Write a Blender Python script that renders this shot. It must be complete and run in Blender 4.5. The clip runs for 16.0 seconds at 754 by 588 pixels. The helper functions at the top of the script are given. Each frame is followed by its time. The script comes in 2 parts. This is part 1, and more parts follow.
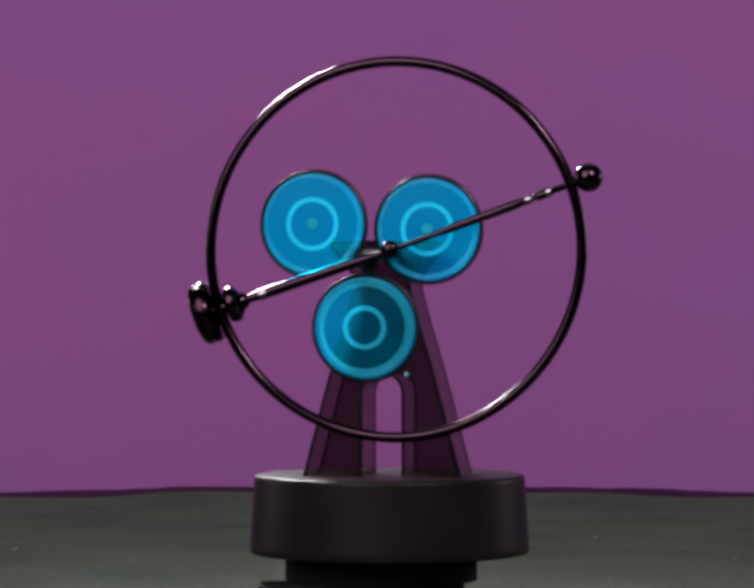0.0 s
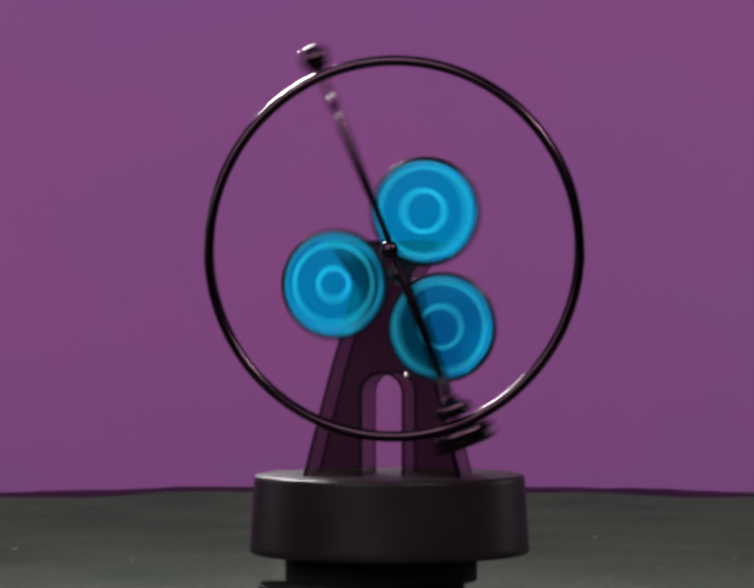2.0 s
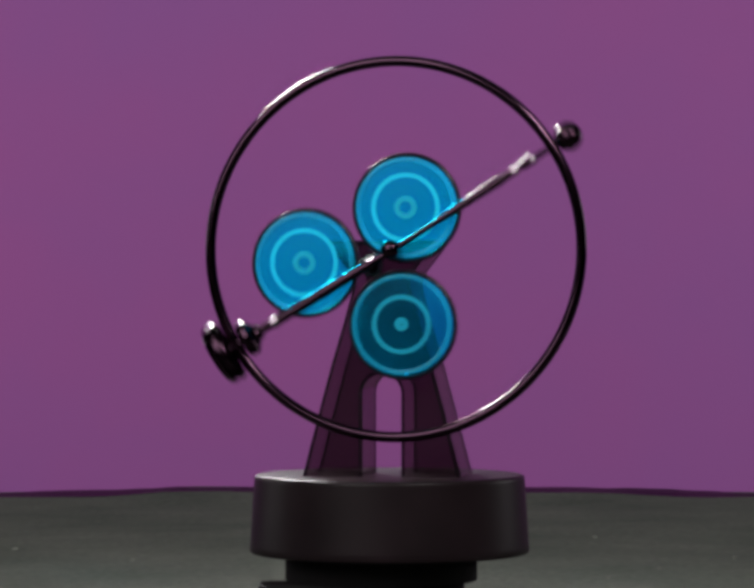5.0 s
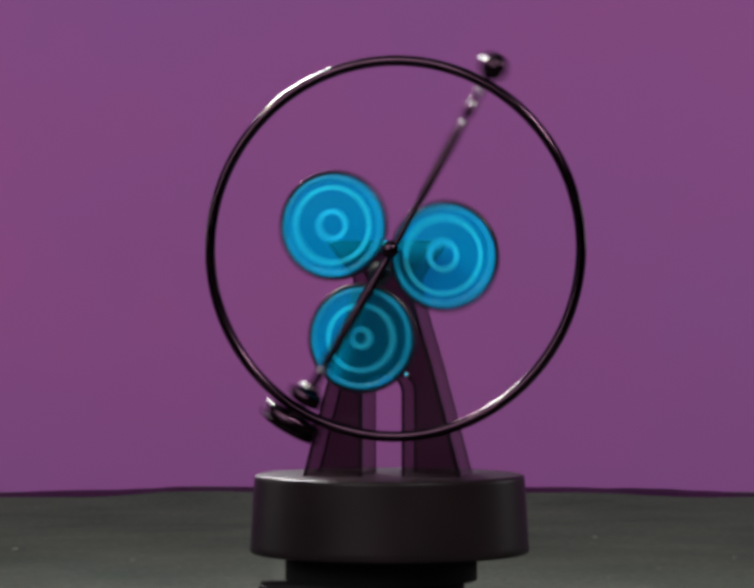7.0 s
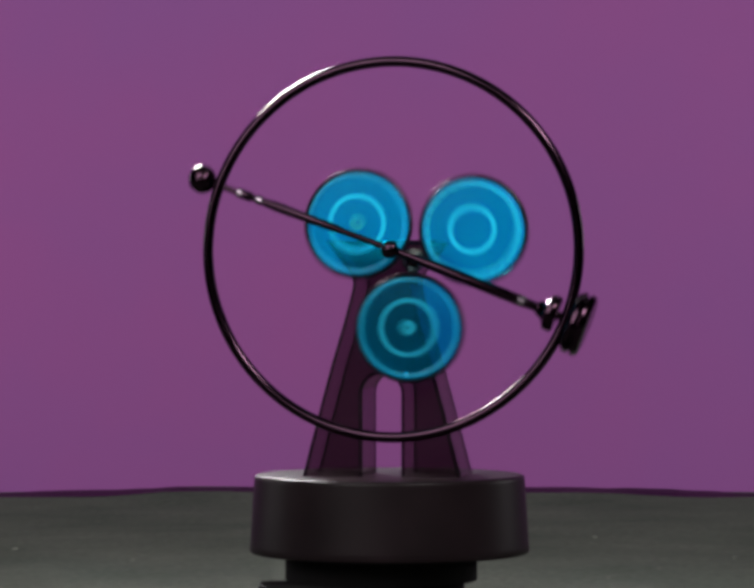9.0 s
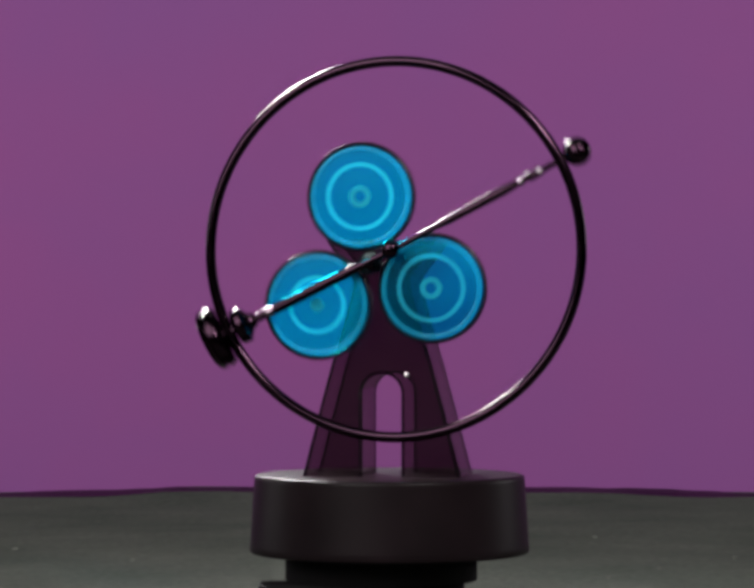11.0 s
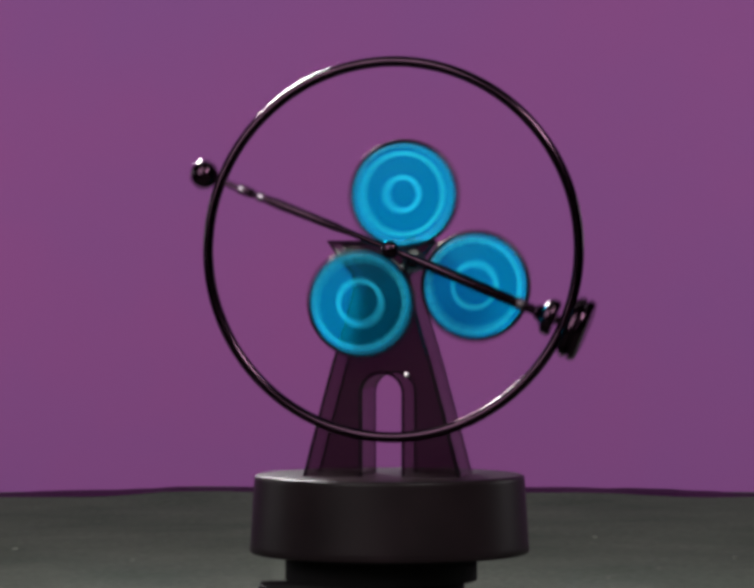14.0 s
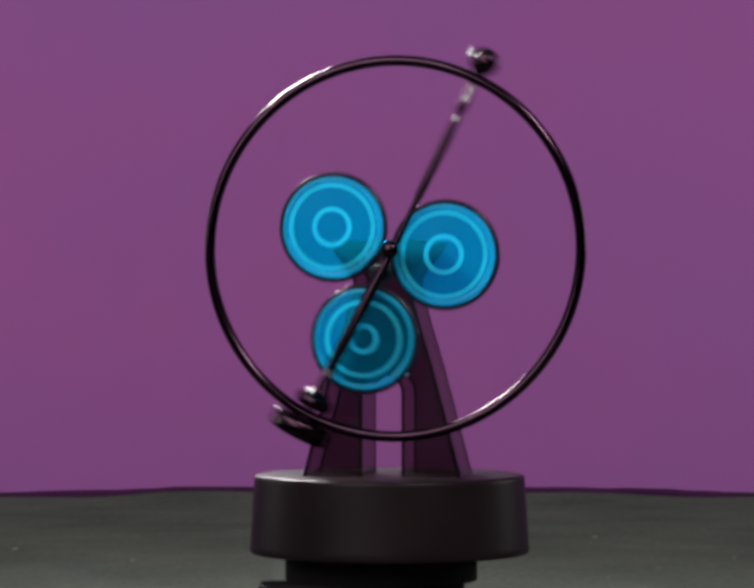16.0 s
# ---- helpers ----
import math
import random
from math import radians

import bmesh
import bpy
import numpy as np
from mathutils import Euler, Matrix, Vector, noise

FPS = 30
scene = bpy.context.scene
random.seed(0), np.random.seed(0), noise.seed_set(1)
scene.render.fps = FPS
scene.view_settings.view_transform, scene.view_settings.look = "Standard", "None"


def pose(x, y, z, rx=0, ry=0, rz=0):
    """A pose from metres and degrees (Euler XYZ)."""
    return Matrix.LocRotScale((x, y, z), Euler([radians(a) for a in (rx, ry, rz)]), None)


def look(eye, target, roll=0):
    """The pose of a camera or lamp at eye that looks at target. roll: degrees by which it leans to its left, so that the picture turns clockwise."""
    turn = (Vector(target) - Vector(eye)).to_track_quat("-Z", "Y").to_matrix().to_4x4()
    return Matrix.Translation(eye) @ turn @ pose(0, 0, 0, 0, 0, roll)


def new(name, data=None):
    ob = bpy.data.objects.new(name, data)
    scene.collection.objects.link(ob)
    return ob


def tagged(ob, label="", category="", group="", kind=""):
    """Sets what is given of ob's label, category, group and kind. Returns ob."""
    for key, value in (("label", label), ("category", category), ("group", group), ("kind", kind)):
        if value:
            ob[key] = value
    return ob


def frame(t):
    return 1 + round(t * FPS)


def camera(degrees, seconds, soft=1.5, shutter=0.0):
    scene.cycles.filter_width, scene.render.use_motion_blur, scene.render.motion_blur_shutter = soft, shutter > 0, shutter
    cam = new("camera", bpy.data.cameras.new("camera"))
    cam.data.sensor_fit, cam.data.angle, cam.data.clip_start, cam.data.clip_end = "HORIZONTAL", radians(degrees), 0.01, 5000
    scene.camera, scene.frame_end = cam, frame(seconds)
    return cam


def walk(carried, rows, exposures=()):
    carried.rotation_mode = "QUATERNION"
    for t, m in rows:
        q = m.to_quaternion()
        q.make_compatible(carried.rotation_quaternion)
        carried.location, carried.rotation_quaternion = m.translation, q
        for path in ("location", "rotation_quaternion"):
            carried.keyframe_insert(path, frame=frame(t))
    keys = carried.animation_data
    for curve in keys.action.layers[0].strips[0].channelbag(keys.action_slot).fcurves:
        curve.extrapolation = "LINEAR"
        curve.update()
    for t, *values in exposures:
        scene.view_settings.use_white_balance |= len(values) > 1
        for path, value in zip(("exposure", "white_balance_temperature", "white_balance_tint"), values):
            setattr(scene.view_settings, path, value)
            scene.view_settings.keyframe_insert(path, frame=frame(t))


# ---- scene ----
# Scale: one unit S is the size that 1/5561 of the focal length covers at the toy's distance.
S = 0.0002158
EYE = Vector((0.0, -1.2, 0.125))
HORIZON = 684.0

cam = camera(16.05, 16.0, soft=4.0, shutter=0.32)
walk(cam, [(0.0, look(EYE, EYE + Vector((0, 1, 0.01313)))), (16.0, look(EYE, EYE + Vector((0, 1, 0.01313))))],
     exposures=[(0.0, 0.0), (16.0, 0.0)])

# ---- light ----
world = bpy.data.worlds.new("studio_dark")
world.use_nodes = True
world.node_tree.nodes["Background"].inputs[0].default_value = (0.02, 0.02, 0.022, 1)
world.node_tree.nodes["Background"].inputs[1].default_value = 0.3
scene.world = world


def softbox(name, eye, target, sx, sy, watts, colour, spread=180.0):
    data = bpy.data.lights.new(name, "AREA")
    data.shape, data.size, data.size_y = "RECTANGLE", sx, sy
    data.energy, data.color, data.spread = watts, colour, radians(spread)
    ob = new(name, data)
    ob.matrix_world = look(eye, target)
    return ob


softbox("key_softbox", (-0.48, -0.80, 0.64), (0, 0, 0.12), 0.75, 0.75, 10.8, (1.0, 0.96, 0.94))
softbox("side_softbox", (0.38, -0.68, 0.68), (0, 0, 0.12), 0.18, 0.18, 6.0, (1.0, 0.95, 0.93))
softbox("back_softbox", (-0.28, 0.78, 0.62), (0, 0, 0.17), 0.20, 0.20, 0.72, (1.0, 0.97, 0.97), 40.0)
# Three unseen lights added to brighten the backdrop evenly.
softbox("wash_lamp_west", (-1.7, 0.75, 0.45), (0.25, 1.94, 0.2), 0.5, 0.5, 7.3, (1.0, 0.97, 1.0))
softbox("wash_lamp_east", (1.7, 0.75, 0.45), (-0.25, 1.94, 0.2), 0.5, 0.5, 7.3, (1.0, 0.97, 1.0))
softbox("wash_lamp_top", (0.0, 0.64, 1.6), (0, 1.94, 0.2), 1.6, 0.3, 4.8, (1.0, 0.97, 1.0))


# ---- materials ----
def material(name, colour, rough=0.5, metal=0.0, **more):
    m = bpy.data.materials.new(name)
    m.use_nodes = True
    b = m.node_tree.nodes["Principled BSDF"]
    b.inputs["Base Color"].default_value = (*colour, 1)
    b.inputs["Roughness"].default_value = rough
    b.inputs["Metallic"].default_value = metal
    for key, value in more.items():
        b.inputs[key.replace("_", " ")].default_value = value
    return m


def link(m, a, out, b, into):
    m.node_tree.links.new(a.outputs[out], b.inputs[into])


def noise_node(m, scale, detail=4.0, rough=0.55):
    tc = m.node_tree.nodes.new("ShaderNodeTexCoord")
    n = m.node_tree.nodes.new("ShaderNodeTexNoise")
    n.inputs["Scale"].default_value, n.inputs["Detail"].default_value = scale, detail
    n.inputs["Roughness"].default_value = rough
    link(m, tc, "Object", n, "Vector")
    return n


def ramp(m, source, stops, out="Fac"):
    r = m.node_tree.nodes.new("ShaderNodeValToRGB")
    e = r.color_ramp.elements
    while len(e) < len(stops):
        e.new(0.5)
    for s, (at, c) in zip(e, stops):
        s.position, s.color = at, (*c, 1)
    link(m, source, out, r, "Fac")
    return r


def varied(name, low, high, scale, rough=0.6, metal=0.0, fine=0.0, bump=0.0, rough_span=0.0, gloss=0.5, speckle=0.0):
    """A surface whose colour drifts in blotches of one size and whose relief and gloss vary at a finer one."""
    m = material(name, low, rough, metal, Specular_IOR_Level=gloss)
    b = m.node_tree.nodes["Principled BSDF"]
    broad = noise_node(m, scale, 3.0)
    colour = ramp(m, broad, [(0.3, low), (0.7, high)])
    link(m, colour, "Color", b, "Base Color")
    if speckle:
        spots = noise_node(m, fine * 1.3, 5.0, 0.65)
        dots = ramp(m, spots, [(0.40, (1 - speckle,) * 3), (0.62, (1 + speckle,) * 3)])
        mix = m.node_tree.nodes.new("ShaderNodeMix")
        mix.data_type, mix.blend_type = "RGBA", "MULTIPLY"
        mix.inputs["Factor"].default_value = 1.0
        m.node_tree.links.new(colour.outputs["Color"], mix.inputs[6])
        m.node_tree.links.new(dots.outputs["Color"], mix.inputs[7])
        m.node_tree.links.new(mix.outputs[2], b.inputs["Base Color"])
    if fine:
        grain = noise_node(m, fine, 6.0, 0.6)
        if bump:
            bp = m.node_tree.nodes.new("ShaderNodeBump")
            bp.inputs["Strength"].default_value, bp.inputs["Distance"].default_value = 0.6, bump
            link(m, grain, "Fac", bp, "Height")
            link(m, bp, "Normal", b, "Normal")
        if rough_span:
            mr = m.node_tree.nodes.new("ShaderNodeMapRange")
            mr.inputs["To Min"].default_value, mr.inputs["To Max"].default_value = rough - rough_span, rough + rough_span
            link(m, grain, "Fac", mr, "Value")
            link(m, mr, "Result", b, "Roughness")
    return m


def see_through(name, tint, body, clear, rough=0.15, coat=0.0, backlit=0.0, coat_rough=0.06):
    """Tinted plastic: part lets what lies behind show through its tint, part scatters light in its own colour."""
    m = material(name, body, rough, 0.0, Coat_Weight=coat, Coat_Roughness=coat_rough, IOR=1.49)
    t = m.node_tree
    b, out = t.nodes["Principled BSDF"], t.nodes["Material Output"]
    cl = t.nodes.new("ShaderNodeBsdfTransparent")
    cl.inputs["Color"].default_value = (*tint, 1)
    scatter = b
    if backlit:
        tr = t.nodes.new("ShaderNodeBsdfTranslucent")
        tr.inputs["Color"].default_value = (*body, 1)
        mx = t.nodes.new("ShaderNodeMixShader")
        mx.inputs[0].default_value = backlit
        t.links.new(b.outputs[0], mx.inputs[1])
        t.links.new(tr.outputs[0], mx.inputs[2])
        scatter = mx
    mix = t.nodes.new("ShaderNodeMixShader")
    haze = noise_node(m, 60.0, 3.0)
    mr = t.nodes.new("ShaderNodeMapRange")
    mr.inputs["To Min"].default_value, mr.inputs["To Max"].default_value = clear - 0.04, clear + 0.04
    link(m, haze, "Fac", mr, "Value")
    t.links.new(mr.outputs["Result"], mix.inputs[0])
    t.links.new(scatter.outputs[0], mix.inputs[1])
    t.links.new(cl.outputs[0], mix.inputs[2])
    t.links.new(mix.outputs[0], out.inputs["Surface"])
    return m


BACKDROP = varied("violet_backdrop_paper", (0.375, 0.121, 0.42), (0.425, 0.115, 0.405), 3.2, 0.85, fine=240, bump=0.0004)
CLOTH = varied("grey_green_felt", (0.124, 0.147, 0.121), (0.198, 0.216, 0.184), 9.0, 0.95, fine=150, bump=0.003, gloss=0.2, speckle=0.14)
LINT = varied("pale_lint", (0.15, 0.16, 0.14), (0.24, 0.25, 0.22), 300.0, 0.9, fine=900, bump=0.0003, gloss=0.2)
# Dark violet that puts the shade along the cloth's far edge into colour.
EDGE_SHADE = varied("edge_shade_violet", (0.030, 0.004, 0.032), (0.052, 0.009, 0.052), 14.0, 0.95, fine=230, bump=0.002, gloss=0.2)
BASE = varied("satin_black_plastic", (0.0050, 0.0030, 0.0038), (0.0085, 0.0052, 0.0064), 30.0, 0.40, fine=900, bump=0.00003, rough_span=0.08, gloss=0.09)
FOOT = varied("matt_black_foot", (0.0045, 0.0040, 0.0044), (0.007, 0.0062, 0.0068), 30.0, 0.85, fine=300, bump=0.0001, gloss=0.1)
CHROME = varied("black_chrome", (0.020, 0.010, 0.017), (0.032, 0.016, 0.027), 40.0, 0.16, 1.0, fine=300, rough_span=0.08)
STEEL = varied("bright_steel", (0.6, 0.58, 0.6), (0.75, 0.73, 0.75), 60.0, 0.3, 1.0, fine=400, rough_span=0.08)
POLISHED = varied("polished_chrome", (0.22, 0.18, 0.22), (0.28, 0.23, 0.28), 60.0, 0.2, 1.0, fine=400, rough_span=0.05)
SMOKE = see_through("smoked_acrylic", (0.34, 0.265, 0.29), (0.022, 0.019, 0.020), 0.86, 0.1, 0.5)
# Same acrylic, paler: light's shorter way through the sides is in the colour.
SMOKE_LIT_SIDE = see_through("smoked_acrylic_lit_side", (0.92, 0.86, 0.90), (0.16, 0.14, 0.16), 0.80, 0.12, 0.6)
# Same acrylic, darker: the reflection inside its edges is in the colour.
SMOKE_SHADED_ARRIS = see_through("smoked_acrylic_shaded_arris", (0.14, 0.09, 0.12), (0.010, 0.008, 0.010), 0.45, 0.12, 0.4)
BLUE = see_through("blue_acrylic", (0.09, 0.85, 0.97), (0.0, 0.69, 1.0), 0.885, 0.3, 0.5, 0.90, 0.24)
# Paler blue: the bright reflection round a disc's edge is in the colour.
BLUE_EDGE_SHINE = see_through("blue_acrylic_edge_shine", (0.2, 0.86, 0.97), (0.03, 0.78, 1.0), 0.795, 0.28, 0.6, 0.35, 0.12)
# Pale blue that puts the discs' running rings of shine into colour.
BLUE_SHINE = see_through("pale_blue_ripple_shine", (0.3, 0.90, 0.98), (0.10, 0.92, 1.0), 0.70, 0.3, 0.1, 0.72)
RIM = see_through("dark_clear_rim", (0.22, 0.13, 0.26), (0.010, 0.005, 0.016), 0.46, 0.36, 0.1)
CLEAR = see_through("clear_acrylic_hub", (0.62, 0.72, 0.74), (0.015, 0.03, 0.034), 0.75, 0.1, 0.7)
WALL = varied("dark_studio_wall", (0.035, 0.034, 0.036), (0.05, 0.048, 0.05), 1.2, 0.9, fine=80, bump=0.001)
WOOD = varied("dark_table_wood", (0.10, 0.065, 0.04), (0.14, 0.09, 0.055), 6.0, 0.6, fine=60, bump=0.0004)


# ---- building helpers ----
def finish(bm, smooth=35.0):
    bmesh.ops.recalc_face_normals(bm, faces=bm.faces)
    for f in bm.faces:
        f.smooth = True
    for e in bm.edges:
        if len(e.link_faces) == 2 and e.calc_face_angle(0.0) > radians(smooth):
            e.smooth = False
    return bm


def part(name, bm, mat, parent=None, label="", smooth=35.0):
    finish(bm, smooth)
    data = bpy.data.meshes.new(name)
    bm.to_mesh(data)
    bm.free()
    for m in (mat if isinstance(mat, (list, tuple)) else [mat]):
        data.materials.append(m)
    ob = new(name, data)
    if parent:
        ob.parent = parent
    return tagged(ob, label) if label else ob


def lathe(profile, steps=64, closed=False, at=Matrix()):
    """Turns a profile of (radius, height) round the z axis."""
    bm = bmesh.new()
    rings = []
    for r, h in profile:
        if r < 1e-6:
            rings.append([bm.verts.new((0, 0, h))])
        else:
            rings.append([bm.verts.new((r * math.cos(2 * math.pi * i / steps), r * math.sin(2 * math.pi * i / steps), h))
                          for i in range(steps)])
    pairs = list(zip(rings, rings[1:])) + ([(rings[-1], rings[0])] if closed else [])
    for a, b in pairs:
        for i in range(steps):
            j = (i + 1) % steps
            quad = [a[i % len(a)], a[j % len(a)], b[j % len(b)], b[i % len(b)]]
            quad = list(dict.fromkeys(quad))
            if len(quad) > 2:
                bm.faces.new(quad)
    bmesh.ops.transform(bm, matrix=at, verts=bm.verts)
    return bm


def torus(major, minor, steps=128, sides=20, at=Matrix(), squash=1.0):
    ring = [(major + minor * math.cos(2 * math.pi * k / sides), squash * minor * math.sin(2 * math.pi * k / sides))
            for k in range(sides)]
    return lathe(ring, steps, True, at)


def rounded(radius, low, high, edge):
    """The profile of a solid disc with rounded edges, from its lower to its upper end."""
    bend = [(math.sin(a * math.pi / 8), math.cos(a * math.pi / 8)) for a in range(5)]
    up = [(radius - edge + edge * s, high - edge + edge * c) for s, c in bend]
    down = [(radius - edge + edge * s, low + edge - edge * c) for s, c in bend]
    return [(0, low)] + down + up[::-1] + [(0, high)]


def box(size, at, edge=0.0):
    bm = bmesh.new()
    bmesh.ops.create_cube(bm, size=1.0, matrix=Matrix.Translation(at) @ Matrix.Diagonal((*size, 1)))
    if edge:
        bmesh.ops.bevel(bm, geom=list(bm.edges), offset=edge, segments=2, affect="EDGES", profile=0.5)
    return bm


def merge(*parts):
    bm = bmesh.new()
    for p in parts:
        data = bpy.data.meshes.new("joined")
        p.to_mesh(data)
        p.free()
        bm.from_mesh(data)
        bpy.data.meshes.remove(data)
    return bm


ALONG_X = pose(0, 0, 0, 0, 90, 0)      # z axis laid along +x
OTHER_WAY = pose(0, 0, 0, 0, -88.6, 0)  # z axis laid along -x, a little bent
FACING = pose(0, 0, 0, 90, 0, 0)       # z axis turned towards the viewer's side (-y)

# ---- room ----
# Unseen room added round the set, dark grey so that the chrome reflects dark.
TABLE_Z, FLOOR_Z, CEILING_Z = 0.0, -0.75, 1.85


def structure(name, bm, mat, label, category):
    return tagged(part(name, bm, mat), label, category, kind="structure")


structure("floor", box((5.2, 5.4, 0.1), (0, -0.6, FLOOR_Z - 0.05)), WALL, "dark grey studio floor", "floor")
structure("ceiling", box((5.2, 5.4, 0.1), (0, -0.6, CEILING_Z + 0.05)), WALL, "dark grey studio ceiling", "ceiling")
structure("wall_north", box((5.2, 0.1, 2.6), (0, 2.05, 0.55)), WALL, "dark grey studio wall behind the backdrop", "wall")
structure("wall_south", box((5.2, 0.1, 2.6), (0, -3.25, 0.55)), WALL, "dark grey studio wall", "wall")
structure("wall_west", box((0.1, 5.2, 2.6), (-2.55, -0.6, 0.55)), WALL, "dark grey studio wall", "wall")
structure("wall_east", box((0.1, 5.2, 2.6), (2.55, -0.6, 0.55)), WALL, "dark grey studio wall", "wall")


def backdrop():
    """A paper sheet hung before the wall."""
    bm = box((4.6, 0.003, 2.4), (0, 1.94, FLOOR_Z + 1.202))
    return structure("backdrop", bm, BACKDROP, "plain matt violet paper backdrop, softly lit", "backdrop")


backdrop()


# ---- table and cloth ----
def table():
    top = tagged(new("table"), "plain dark wooden table under a felt cloth", "table")
    top.location = (0, 0.20, FLOOR_Z)
    height = TABLE_Z - 0.004 - FLOOR_Z
    part("tabletop", box((1.5, 1.36, 0.03), (0, 0, height - 0.015), 0.004), WOOD, top)
    for sx in (-1, 1):
        for sy in (-1, 1):
            part("leg", box((0.06, 0.06, height - 0.03), (sx * 0.68, sy * 0.58, (height - 0.03) / 2), 0.004), WOOD, top)
    return top


def edge_rise(x):
    """How the cloth's far edge humps up behind the toy."""
    k = min(1.0, max(0.0, (0.285 - abs(x - 0.005)) / 0.17))
    return 0.0036 * k * k * (3 - 2 * k) + 0.0007 * noise.noise((x * 22, 7.0, 0.0)) * k


def table_cloth():
    """Thick felt laid on the table: uneven nap, and a far edge that waves and falls over the table's end."""
    bm = bmesh.new()
    nx, ny = 220, 150
    y0, y1 = -0.47, 0.96
    rows = []
    for k in range(ny + 1):
        row = []
        for i in range(nx + 1):
            x, y = -0.75 + 1.5 * i / nx, y0 + (y1 - y0) * k / ny
            fall = max(0.0, y - 0.825 - 0.012 * noise.noise((x * 9.0, 0.4, 0.0)))
            z = TABLE_Z - 0.55 * fall * fall - 60.0 * max(0.0, fall - 0.045) ** 3
            z += 0.0012 * noise.noise((x * 8, y * 8, 1.0)) + 0.0005 * noise.noise((x * 40, y * 40, 2.0))
            if y > 0.7:
                z += 0.0022 * noise.noise((x * 11, 5.0, 0.0)) * min(1.0, (y - 0.7) / 0.1)
                z += edge_rise(x) * min(1.0, (y - 0.7) / 0.1)
            row.append(bm.verts.new((x, y, z)))
        rows.append(row)
    for k in range(ny):
        for i in range(nx):
            bm.faces.new((rows[k][i], rows[k][i + 1], rows[k + 1][i + 1], rows[k + 1][i]))
    bmesh.ops.solidify(bm, geom=list(bm.faces), thickness=0.0022)
    cloth = tagged(part("table_cloth", bm, CLOTH, smooth=60), "grey-green felt cloth on the table, violet shade strip added at its edge", "cloth")
    # Dark strip added along the far edge for the shade and violet reflection there.
    roll, rings = bmesh.new(), []
    for i in range(241):
        x = -0.75 + 1.5 * i / 240
        mid = 0.807 + 0.004 * noise.noise((x * 7, 3.0, 0.0))
        high = 0.0042 + 0.0022 * noise.noise((x * 12, 8.0, 0.0)) + 0.0006 * noise.noise((x * 45, 8.0, 0.0))
        rings.append([roll.verts.new((x, mid + 0.014 * math.cos(k * math.pi / 8), edge_rise(x) - 0.0010 + high * math.sin(k * math.pi / 8))) for k in range(9)])
    for a, b in zip(rings, rings[1:]):
        for k in range(9):
            roll.faces.new((a[k], a[(k + 1) % 9], b[(k + 1) % 9], b[k]))
    roll.faces.new(rings[0])
    roll.faces.new(rings[-1])
    part("hem", roll, EDGE_SHADE, cloth, "dark violet strip added for the shade at the far edge", 60)
    return cloth


def lint(x, y, size, turn):
    """A crumpled speck of pale lint lying on the cloth."""
    bm = bmesh.new()
    bmesh.ops.create_icosphere(bm, subdivisions=2, radius=size)
    for v in bm.verts:
        v.co *= 1 + 0.5 * noise.noise(v.co * (1.3 / size) + Vector((turn, 0, 0)))
        v.co = Vector((1.5 * v.co.x, v.co.y, 0.7 * v.co.z))
    speck = tagged(part("lint", bm, LINT), "pale speck of lint on the grey-green cloth", "lint", "specks of lint on the cloth")
    speck.matrix_basis = pose(x, y, TABLE_Z + 0.6 * size, 0, 0, turn)
    return speck


table()
table_cloth()
for lint_x, lint_y, lint_size, lint_turn in ((-0.205, 0.314, 0.0011, 20), (-0.132, 0.245, 0.0011, 70), (0.130, 0.401, 0.0012, 130), (0.146, 0.190, 0.0011, 40),
                                             (0.116, 0.144, 0.0009, 10), (0.195, 0.260, 0.0011, 95), (0.176, 0.216, 0.0009, 150)):
    lint(lint_x, lint_y, lint_size, lint_turn)

# ---- the toy ----
TURN = 10.0                                 # degrees by which the toy is turned on its stand
SIN, COS = math.sin(radians(TURN)), math.cos(radians(TURN))
TOY_X, BASE_LOW, BASE_TOP = 26 * S, 0.0251, 0.0600


def lx(u, ly=0.0):
    """Sideways place in the toy, from units across the view at depth ly."""
    return ((u - 810.0) * S * (1.2 + ly) / 1.2 - ly * SIN) / COS


def lz(v, ly=0.0):
    """Height in the toy above the base's underside."""
    return EYE.z + (HORIZON - v) * S * (1.2 + ly) / 1.2 - BASE_LOW


def display_plinth():
    plinth = tagged(new("display_plinth"), "matt black stepped plinth that carries the toy", "plinth")
    plinth.location = (TOY_X - 17 * S, 0, TABLE_Z)
    part("upper_step", lathe(rounded(0.0430, 0.0130, BASE_LOW, 0.0006), 96), FOOT, plinth)
    part("lower_step", lathe(rounded(0.0372, 0.0012, 0.0130, 0.0006), 96), FOOT, plinth)
    part("front_slab", box((0.060, 0.026, 0.0127), (-0.0232, -0.030, 0.00755), 0.0006), FOOT, plinth)
    return plinth


display_plinth()
toy = tagged(new("kinetic_toy"), "black kinetic desk toy, swinging ring and three blue discs", "desk toy")
toy.matrix_basis = pose(TOY_X, 0, BASE_LOW, 0, 0, -TURN)


def toy_base():
    h = BASE_TOP - BASE_LOW
    prof = [(0, 0.0), (0.0612, 0.0), (0.0623, 0.0004), (0.0627, 0.0014), (0.0624, 0.004), (0.0606, h - 0.0024), (0.0605, h - 0.0011),
            (0.0601, h - 0.0005), (0.0594, h - 0.0001), (0.0586, h), (0.030, h + 0.0001), (0, h + 0.0001)]
    return part("base", lathe(prof, 128), BASE, toy, "heavy round satin-black plastic base", 40)


toy_base()

STAND_FRONT, STAND_BACK = -0.0270, 0.0100   # the stand's front and back faces


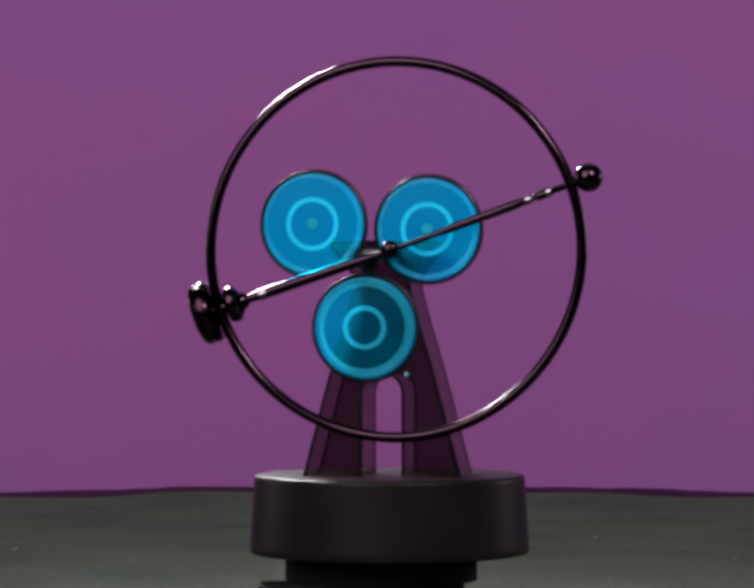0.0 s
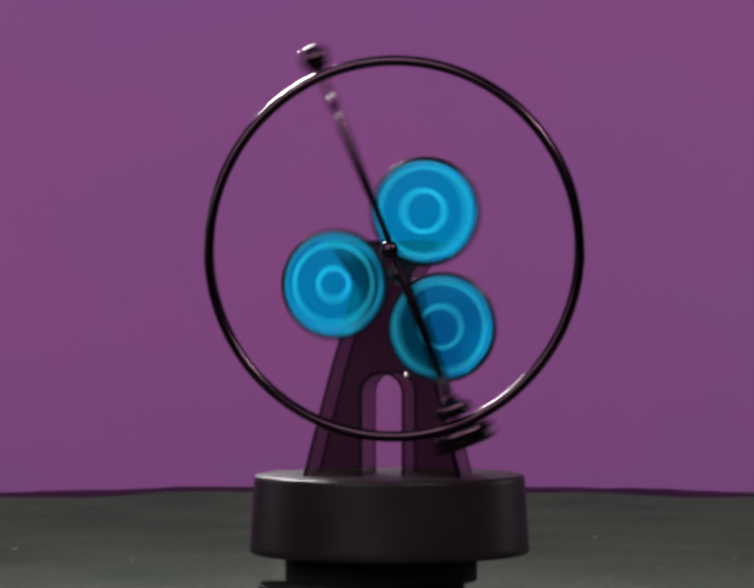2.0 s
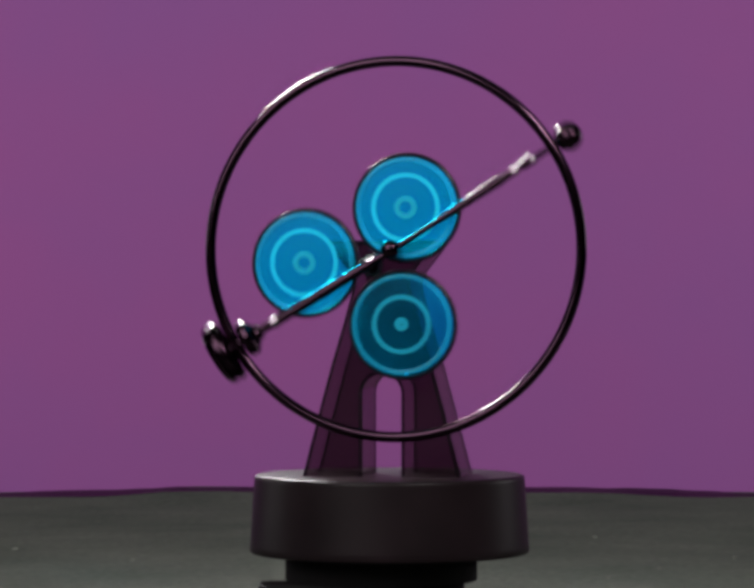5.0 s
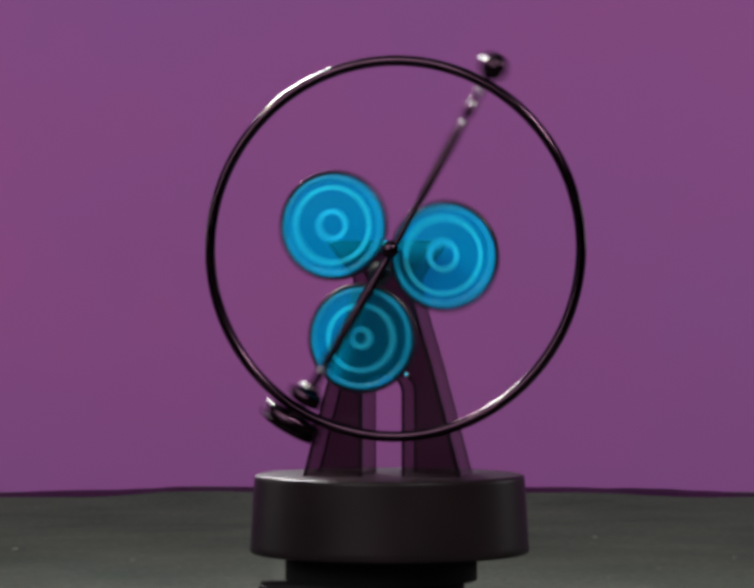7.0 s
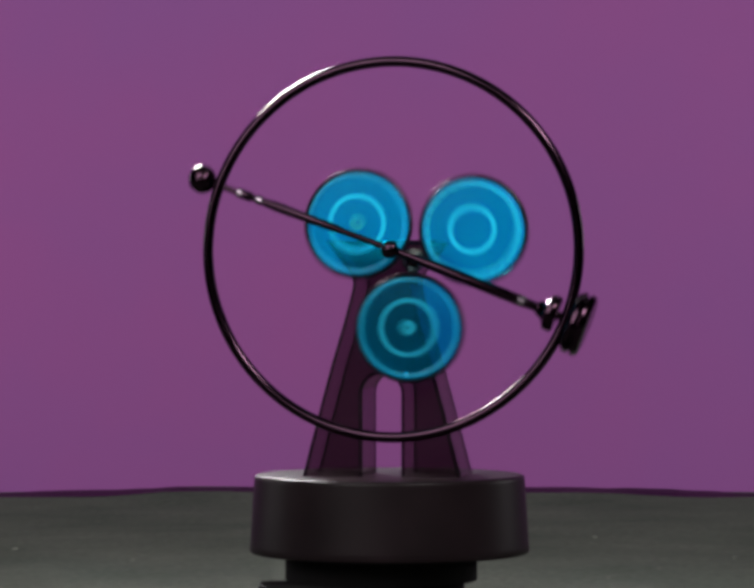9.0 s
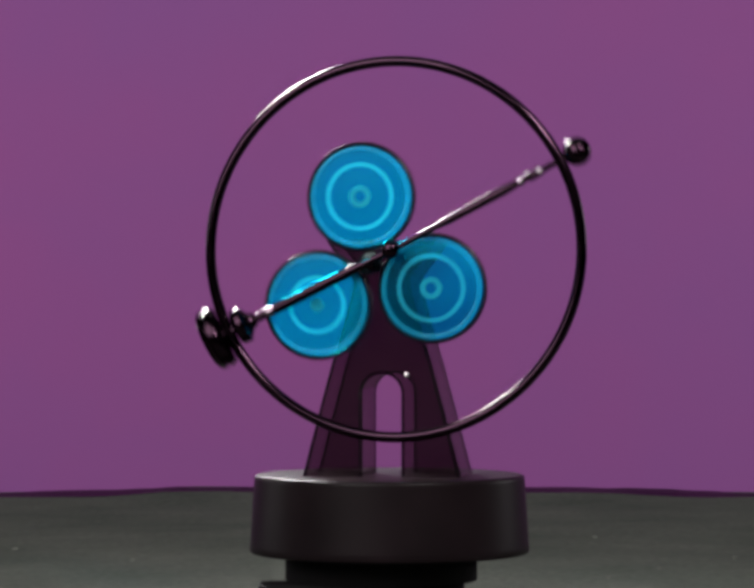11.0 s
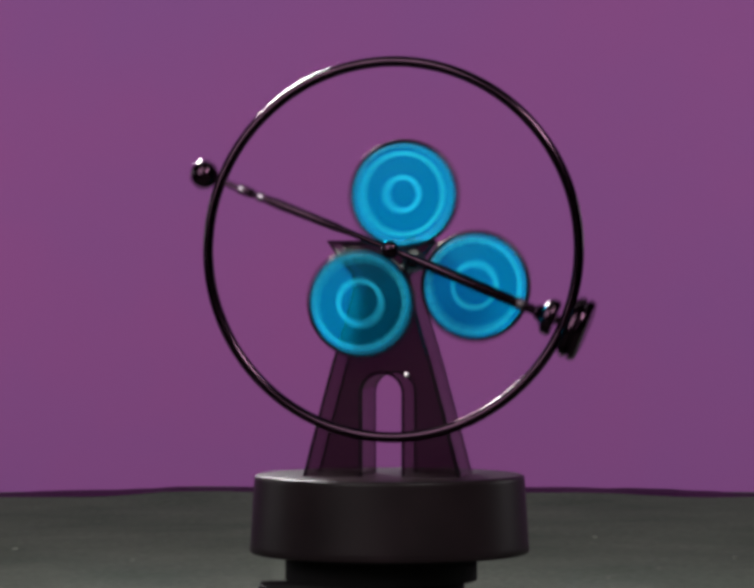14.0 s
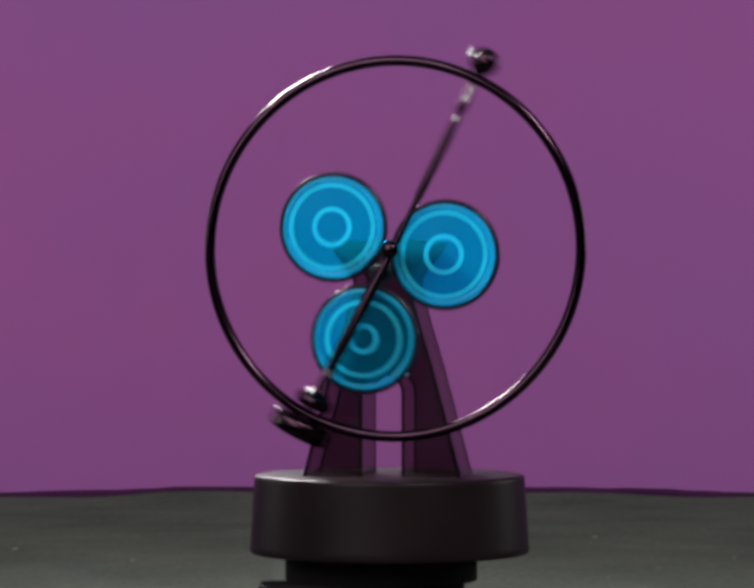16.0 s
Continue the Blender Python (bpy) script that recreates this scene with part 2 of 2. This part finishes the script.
def stand():
    """A deep hourglass block of smoked acrylic: two legs with a round-topped slot between them, a waist, and two wing tips."""
    mid = lx(792, STAND_FRONT)
    near = S * (1.2 + STAND_FRONT) / 1.2
    half = [(985, 162), (850, 125), (760, 101), (680, 77), (610, 58), (588, 54), (572, 57), (548, 75), (520, 97), (499, 111)]
    half = [(lz(v, STAND_FRONT), (w + 6) * near) for v, w in half]
    outer = [(mid + w, z) for z, w in half] + [(mid - w, z) for z, w in half[::-1]]
    slot_half, slot_top, rise = 41 * near, lz(818, STAND_FRONT), 40 * near
    inner_mid = lx(792.5, STAND_FRONT)
    arch = [(inner_mid + slot_half * math.cos(a * math.pi / 20), slot_top + rise * math.sin(a * math.pi / 20)) for a in range(21)]
    z0 = BASE_TOP - BASE_LOW + 0.0001
    outer[0] = (outer[0][0], z0)
    outer[-1] = (outer[-1][0], z0)
    slot = [(inner_mid + slot_half, z0)] + arch + [(inner_mid - slot_half, z0)]
    loop = outer + slot[::-1]
    n = len(loop)

    def inward(k, d):
        px, pz = loop[k - 1]
        cx, cz = loop[k]
        qx, qz = loop[(k + 1) % n]
        a, b = Vector((cx - px, cz - pz)).normalized(), Vector((qx - cx, qz - cz)).normalized()
        na, nb = Vector((-a.y, a.x)), Vector((-b.y, b.x))
        m = na + nb
        m = m / max(0.35, m.length_squared / 2)
        z = cz + d * m.y
        return (cx + d * m.x, cz if abs(cz - z0) < 1e-6 else z)

    bm = bmesh.new()
    layers = []
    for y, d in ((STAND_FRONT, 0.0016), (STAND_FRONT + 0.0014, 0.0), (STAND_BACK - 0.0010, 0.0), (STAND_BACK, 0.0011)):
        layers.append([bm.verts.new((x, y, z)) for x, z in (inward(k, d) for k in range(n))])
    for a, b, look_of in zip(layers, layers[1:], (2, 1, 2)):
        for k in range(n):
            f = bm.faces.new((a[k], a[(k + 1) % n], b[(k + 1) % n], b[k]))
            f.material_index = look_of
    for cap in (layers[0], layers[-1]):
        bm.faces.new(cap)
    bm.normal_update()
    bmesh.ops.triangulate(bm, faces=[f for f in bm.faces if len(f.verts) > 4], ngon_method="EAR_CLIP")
    return part("stand", bm, [SMOKE, SMOKE_LIT_SIDE, SMOKE_SHADED_ARRIS], toy, "hourglass stand of smoked transparent acrylic", 12)


stand()


def screw():
    """A small bright screw head above the slot."""
    at = Matrix.Translation((lx(845, STAND_FRONT), STAND_FRONT - 0.0001, lz(779, STAND_FRONT))) @ FACING
    head = [(0, -0.0006), (0.0011, -0.0006), (0.0012, 0.0001), (0.0009, 0.0007), (0.0004, 0.0009), (0, 0.0009)]
    return part("screw", lathe(head, 20, at=at), STEEL, toy, "small bright steel screw")


screw()

SWING_Y, SPIN_Y = -0.0450, -0.0362           # planes of the swinging ring and of the spinning discs
AXLE = Vector((lx(815.5, SWING_Y), SWING_Y, lz(519, SWING_Y)))
PIN = Vector((lx(813.5, SPIN_Y), SPIN_Y, lz(524.2, SPIN_Y)))   # middle of the discs' round, placed to fit the camera's view
ARM = 0.0104                                 # from the axle to the discs' own pin
DISC = 0.0233                                # radius of a disc


def axle():
    at = Matrix.Translation((lx(811.5, SWING_Y), 0, AXLE.z)) @ FACING
    nut = [(0.0040 * math.sin(a * math.pi / 14), 0.0022 - SWING_Y - 0.0031 * math.cos(a * math.pi / 14)) for a in range(15)]
    part("pivot_nut", lathe(nut, 32, at=at), CHROME, toy, "round black chrome nut")
    return part("axle", lathe(rounded(0.0016, -STAND_FRONT - 0.002, -SWING_Y, 0.0004), 24, at=at), CHROME, toy)


axle()


def swing():
    """The ring with its rod: a ball at one end, a collar and a heavy disc at the other. It rests with the ball towards +x."""
    r = 391 * S * 0.982
    ring = part("swing_ring", torus(r, 0.00235, 160, 20, pose(3 * S, 0, 0) @ FACING), CHROME, toy, "slim black chrome ring")
    thin = [(0, 0.0), (0.0014, 0.0), (0.0014, 0.0220), (0.0019, 0.0280), (0.0022, 0.0560), (0.0018, 0.0610), (0.0014, 0.0640), (0.0014, 0.0668),
            (0.0021, 0.0682), (0.0021, 0.0732), (0.0014, 0.0746), (0.0014, 0.0879), (0, 0.0879)]
    part("rod", lathe(thin, 24, at=ALONG_X), CHROME, ring)
    thick = [(0, 0.0), (0.0016, 0.0), (0.0017, 0.0118), (0.0024, 0.0196), (0.0025, 0.0589), (0.0021, 0.0648), (0.0020, 0.0864), (0, 0.0864)]
    part("lower_rod", lathe(thick, 24, at=OTHER_WAY), CHROME, ring)
    for low, high, way, r_in in ((0.0625, 0.0655, ALONG_X, 0.0021), (0.0722, 0.0748, ALONG_X, 0.0022), (0.0596, 0.0634, OTHER_WAY, 0.0026)):
        sleeve = [(r_in - 0.0012, low), (r_in, low + 0.0003), (r_in, high - 0.0003), (r_in - 0.0012, high)]
        part("sleeve", lathe(sleeve, 24, True, way), POLISHED, ring, "bright polished chrome sleeve")
    ball = [(0.0063 * math.sin(a * math.pi / 20), 0.0918 - 0.0063 * math.cos(a * math.pi / 20)) for a in range(21)]
    part("ball", lathe(ball, 40, at=ALONG_X), CHROME, ring, "polished black chrome ball")
    part("collar", lathe([(0, 0.0690), (0.0030, 0.0690), (0.0038, 0.0712), (0.0062, 0.0730), (0.0077, 0.0738), (0.0081, 0.0750), (0.0081, 0.0772), (0.0074, 0.0783), (0, 0.0785)], 48, at=OTHER_WAY), CHROME, ring)
    heavy = [(0, 0.0844), (0.0125, 0.0844), (0.0132, 0.0850), (0.0139, 0.0862), (0.0140, 0.0876), (0.0128, 0.0882), (0.0128, 0.0890), (0.0140, 0.0895),
             (0.0138, 0.0913), (0.0130, 0.0923), (0.011, 0.0927), (0.004, 0.0929), (0, 0.0929)]
    part("weight", lathe(heavy, 64, at=OTHER_WAY), CHROME, ring, "heavy black chrome disc weight")
    pin = pose(-ARM, 0, 0) @ FACING
    part("pin", lathe(rounded(0.0011, SWING_Y - SPIN_Y - 0.001, 0.0005, 0.0003), 20, at=pin), CHROME, ring)
    for ob in (ring, *ring.children):
        ob.data.transform(Matrix.Scale(0.98, 4))
    return ring


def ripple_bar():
    """One short pale bar of a ripple, shine put on a disc as bars; many of them stand round in a ring that widens as
    they drift outwards.
    """
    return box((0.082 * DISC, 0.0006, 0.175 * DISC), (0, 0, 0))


def spinner():
    """Three blue discs on a clear three-armed hub; one disc lies towards +x. Pale bars put ripples of shine on each
    disc, which run outwards.
    """
    arms = [lathe(rounded(0.0052, -0.0012, 0.0012, 0.0005), 32, at=FACING)]
    for k in range(3):
        arms.append(box((0.009, 0.0020, 0.0050), (0.0060, 0, 0), 0.0005))
        bmesh.ops.transform(arms[-1], matrix=pose(0, 0, 0, 0, -120 * k, 0), verts=arms[-1].verts)
    hub = part("spinner", merge(*arms), CLEAR, toy, "clear acrylic three-armed hub")
    nut = [(0, -0.001), (0.0024, -0.001), (0.0026, 0.0002), (0.0026, 0.0022), (0.0020, 0.0032), (0.0010, 0.0036), (0, 0.0037)]
    part("hub_nut", lathe(nut, 32, at=FACING), CHROME, hub)
    body = [(0, FACE), (DISC * 0.86, FACE), (DISC * 0.92, FACE - 0.0004), (DISC * 0.955, 0.0014), (DISC * 0.96, 0.0004),
            (DISC * 0.96, -0.0008), (DISC * 0.93, -0.0026), (0.0, -0.0032)]
    bar = None
    for k in range(3):
        at = pose(0, 0, 0, 0, -120 * k, 0) @ pose(REACH, 0, 0) @ FACING
        part("disc", lathe(body, 72, at=at), BLUE, hub, "translucent blue acrylic disc", 50)
        part("rim", torus(DISC - 0.0002, 0.0010, 72, 12, at, 1.5), RIM, hub, "dark clear rim")
        part("outer_band", torus(DISC * 0.895, 0.0011, 72, 10, at @ pose(0, 0, FACE - 0.0004), 0.6), BLUE_EDGE_SHINE, hub, "raised band, paler blue for the shine at the disc's edge")
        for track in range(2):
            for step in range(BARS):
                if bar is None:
                    bar = part("ripple_bar", ripple_bar(), BLUE_SHINE, hub, "pale blue bar of a shine ripple put on the disc")
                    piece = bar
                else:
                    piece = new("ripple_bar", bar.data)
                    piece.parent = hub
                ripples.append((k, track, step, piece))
    return hub


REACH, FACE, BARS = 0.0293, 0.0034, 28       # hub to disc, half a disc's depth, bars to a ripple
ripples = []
ring, hub = swing(), spinner()

# One swing and spin lasts 73 steps of 1/30 s and then begins again. Degrees, anticlockwise.
SWING = [
    19.7, 20.1, 21.9, 26.1, 32.3, 40.7, 50.8, 62.6, 75.6, 89.3, 103.3, 116.9, 129.3, 140.2, 149.5, 157.0, 162.8,
    166.4, 167.7, 166.6, 163.3, 158.0, 150.4, 140.9, 129.9, 117.5, 104.2, 90.3, 76.4, 63.5, 51.9, 41.8, 33.5,
    26.9, 22.5, 20.5, 20.7, 22.9, 27.5, 34.0, 42.2, 52.4, 63.6, 76.2, 89.7, 103.3, 116.5, 128.7, 139.1, 147.9,
    154.8, 159.7, 162.7, 163.4, 162.0, 158.3, 152.6, 145.1, 135.5, 124.7, 112.4, 99.2, 85.8, 72.8, 60.7, 50.3,
    41.2, 33.7, 28.4, 25.6, 24.6, 24.7, 22.5]
SPIN = [
    27.1, 34.8, 43.1, 50.7, 58.0, 64.7, 71.3, 78.1, 84.9, 91.4, 98.3, 105.2, 112.5, 119.9, 127.7, 135.5, 143.3,
    151.4, 159.9, 168.5, 178.2, 187.2, 195.6, 204.2, 213.0, 222.2, 231.7, 241.5, 250.6, 259.8, 269.4, 279.4,
    289.6, 299.5, 307.4, 314.3, 321.3, 329.0, 338.1, 347.8, 357.2, 366.6, 376.0, 385.9, 396.3, 408.2, 421.8,
    437.5, 454.6, 472.0, 489.1, 506.5, 524.4, 542.7, 560.6, 578.2, 595.7, 614.2, 632.5, 650.6, 668.3, 685.7,
    702.4, 718.6, 734.5, 750.2, 765.9, 781.5, 796.3, 809.4, 823.4, 838.6, 859.7]
TURN_PER_ROUND = 840.0


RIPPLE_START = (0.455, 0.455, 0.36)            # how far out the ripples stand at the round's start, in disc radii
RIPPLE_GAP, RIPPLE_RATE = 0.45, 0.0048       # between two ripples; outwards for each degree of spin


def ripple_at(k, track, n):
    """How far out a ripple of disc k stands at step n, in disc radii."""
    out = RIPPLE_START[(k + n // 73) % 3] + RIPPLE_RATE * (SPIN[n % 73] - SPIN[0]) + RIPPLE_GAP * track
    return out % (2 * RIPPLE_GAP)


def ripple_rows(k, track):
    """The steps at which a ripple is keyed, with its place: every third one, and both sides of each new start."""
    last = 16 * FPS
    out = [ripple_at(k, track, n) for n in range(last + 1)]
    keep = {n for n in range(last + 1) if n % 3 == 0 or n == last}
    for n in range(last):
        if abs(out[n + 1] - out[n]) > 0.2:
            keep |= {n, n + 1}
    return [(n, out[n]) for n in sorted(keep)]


def motions():
    rows = {(k, track): ripple_rows(k, track) for k in range(3) for track in range(2)}
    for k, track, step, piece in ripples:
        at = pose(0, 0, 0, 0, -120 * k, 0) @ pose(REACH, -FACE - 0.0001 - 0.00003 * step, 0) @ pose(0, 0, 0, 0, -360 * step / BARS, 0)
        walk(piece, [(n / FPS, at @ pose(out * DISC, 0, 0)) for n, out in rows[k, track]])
    ring_rows, hub_rows = [], []
    for n in range(16 * FPS + 1):
        a = SWING[n % 73]
        b = SPIN[n % 73] + TURN_PER_ROUND * (n // 73)
        ring_rows.append((n / FPS, pose(AXLE.x, AXLE.y, AXLE.z, 0, -a, 0)))
        hub_rows.append((n / FPS, pose(PIN.x - ARM * math.cos(radians(a)), SPIN_Y, PIN.z - ARM * math.sin(radians(a)), 0, -b, 0)))
    walk(ring, ring_rows)
    walk(hub, hub_rows)


motions()
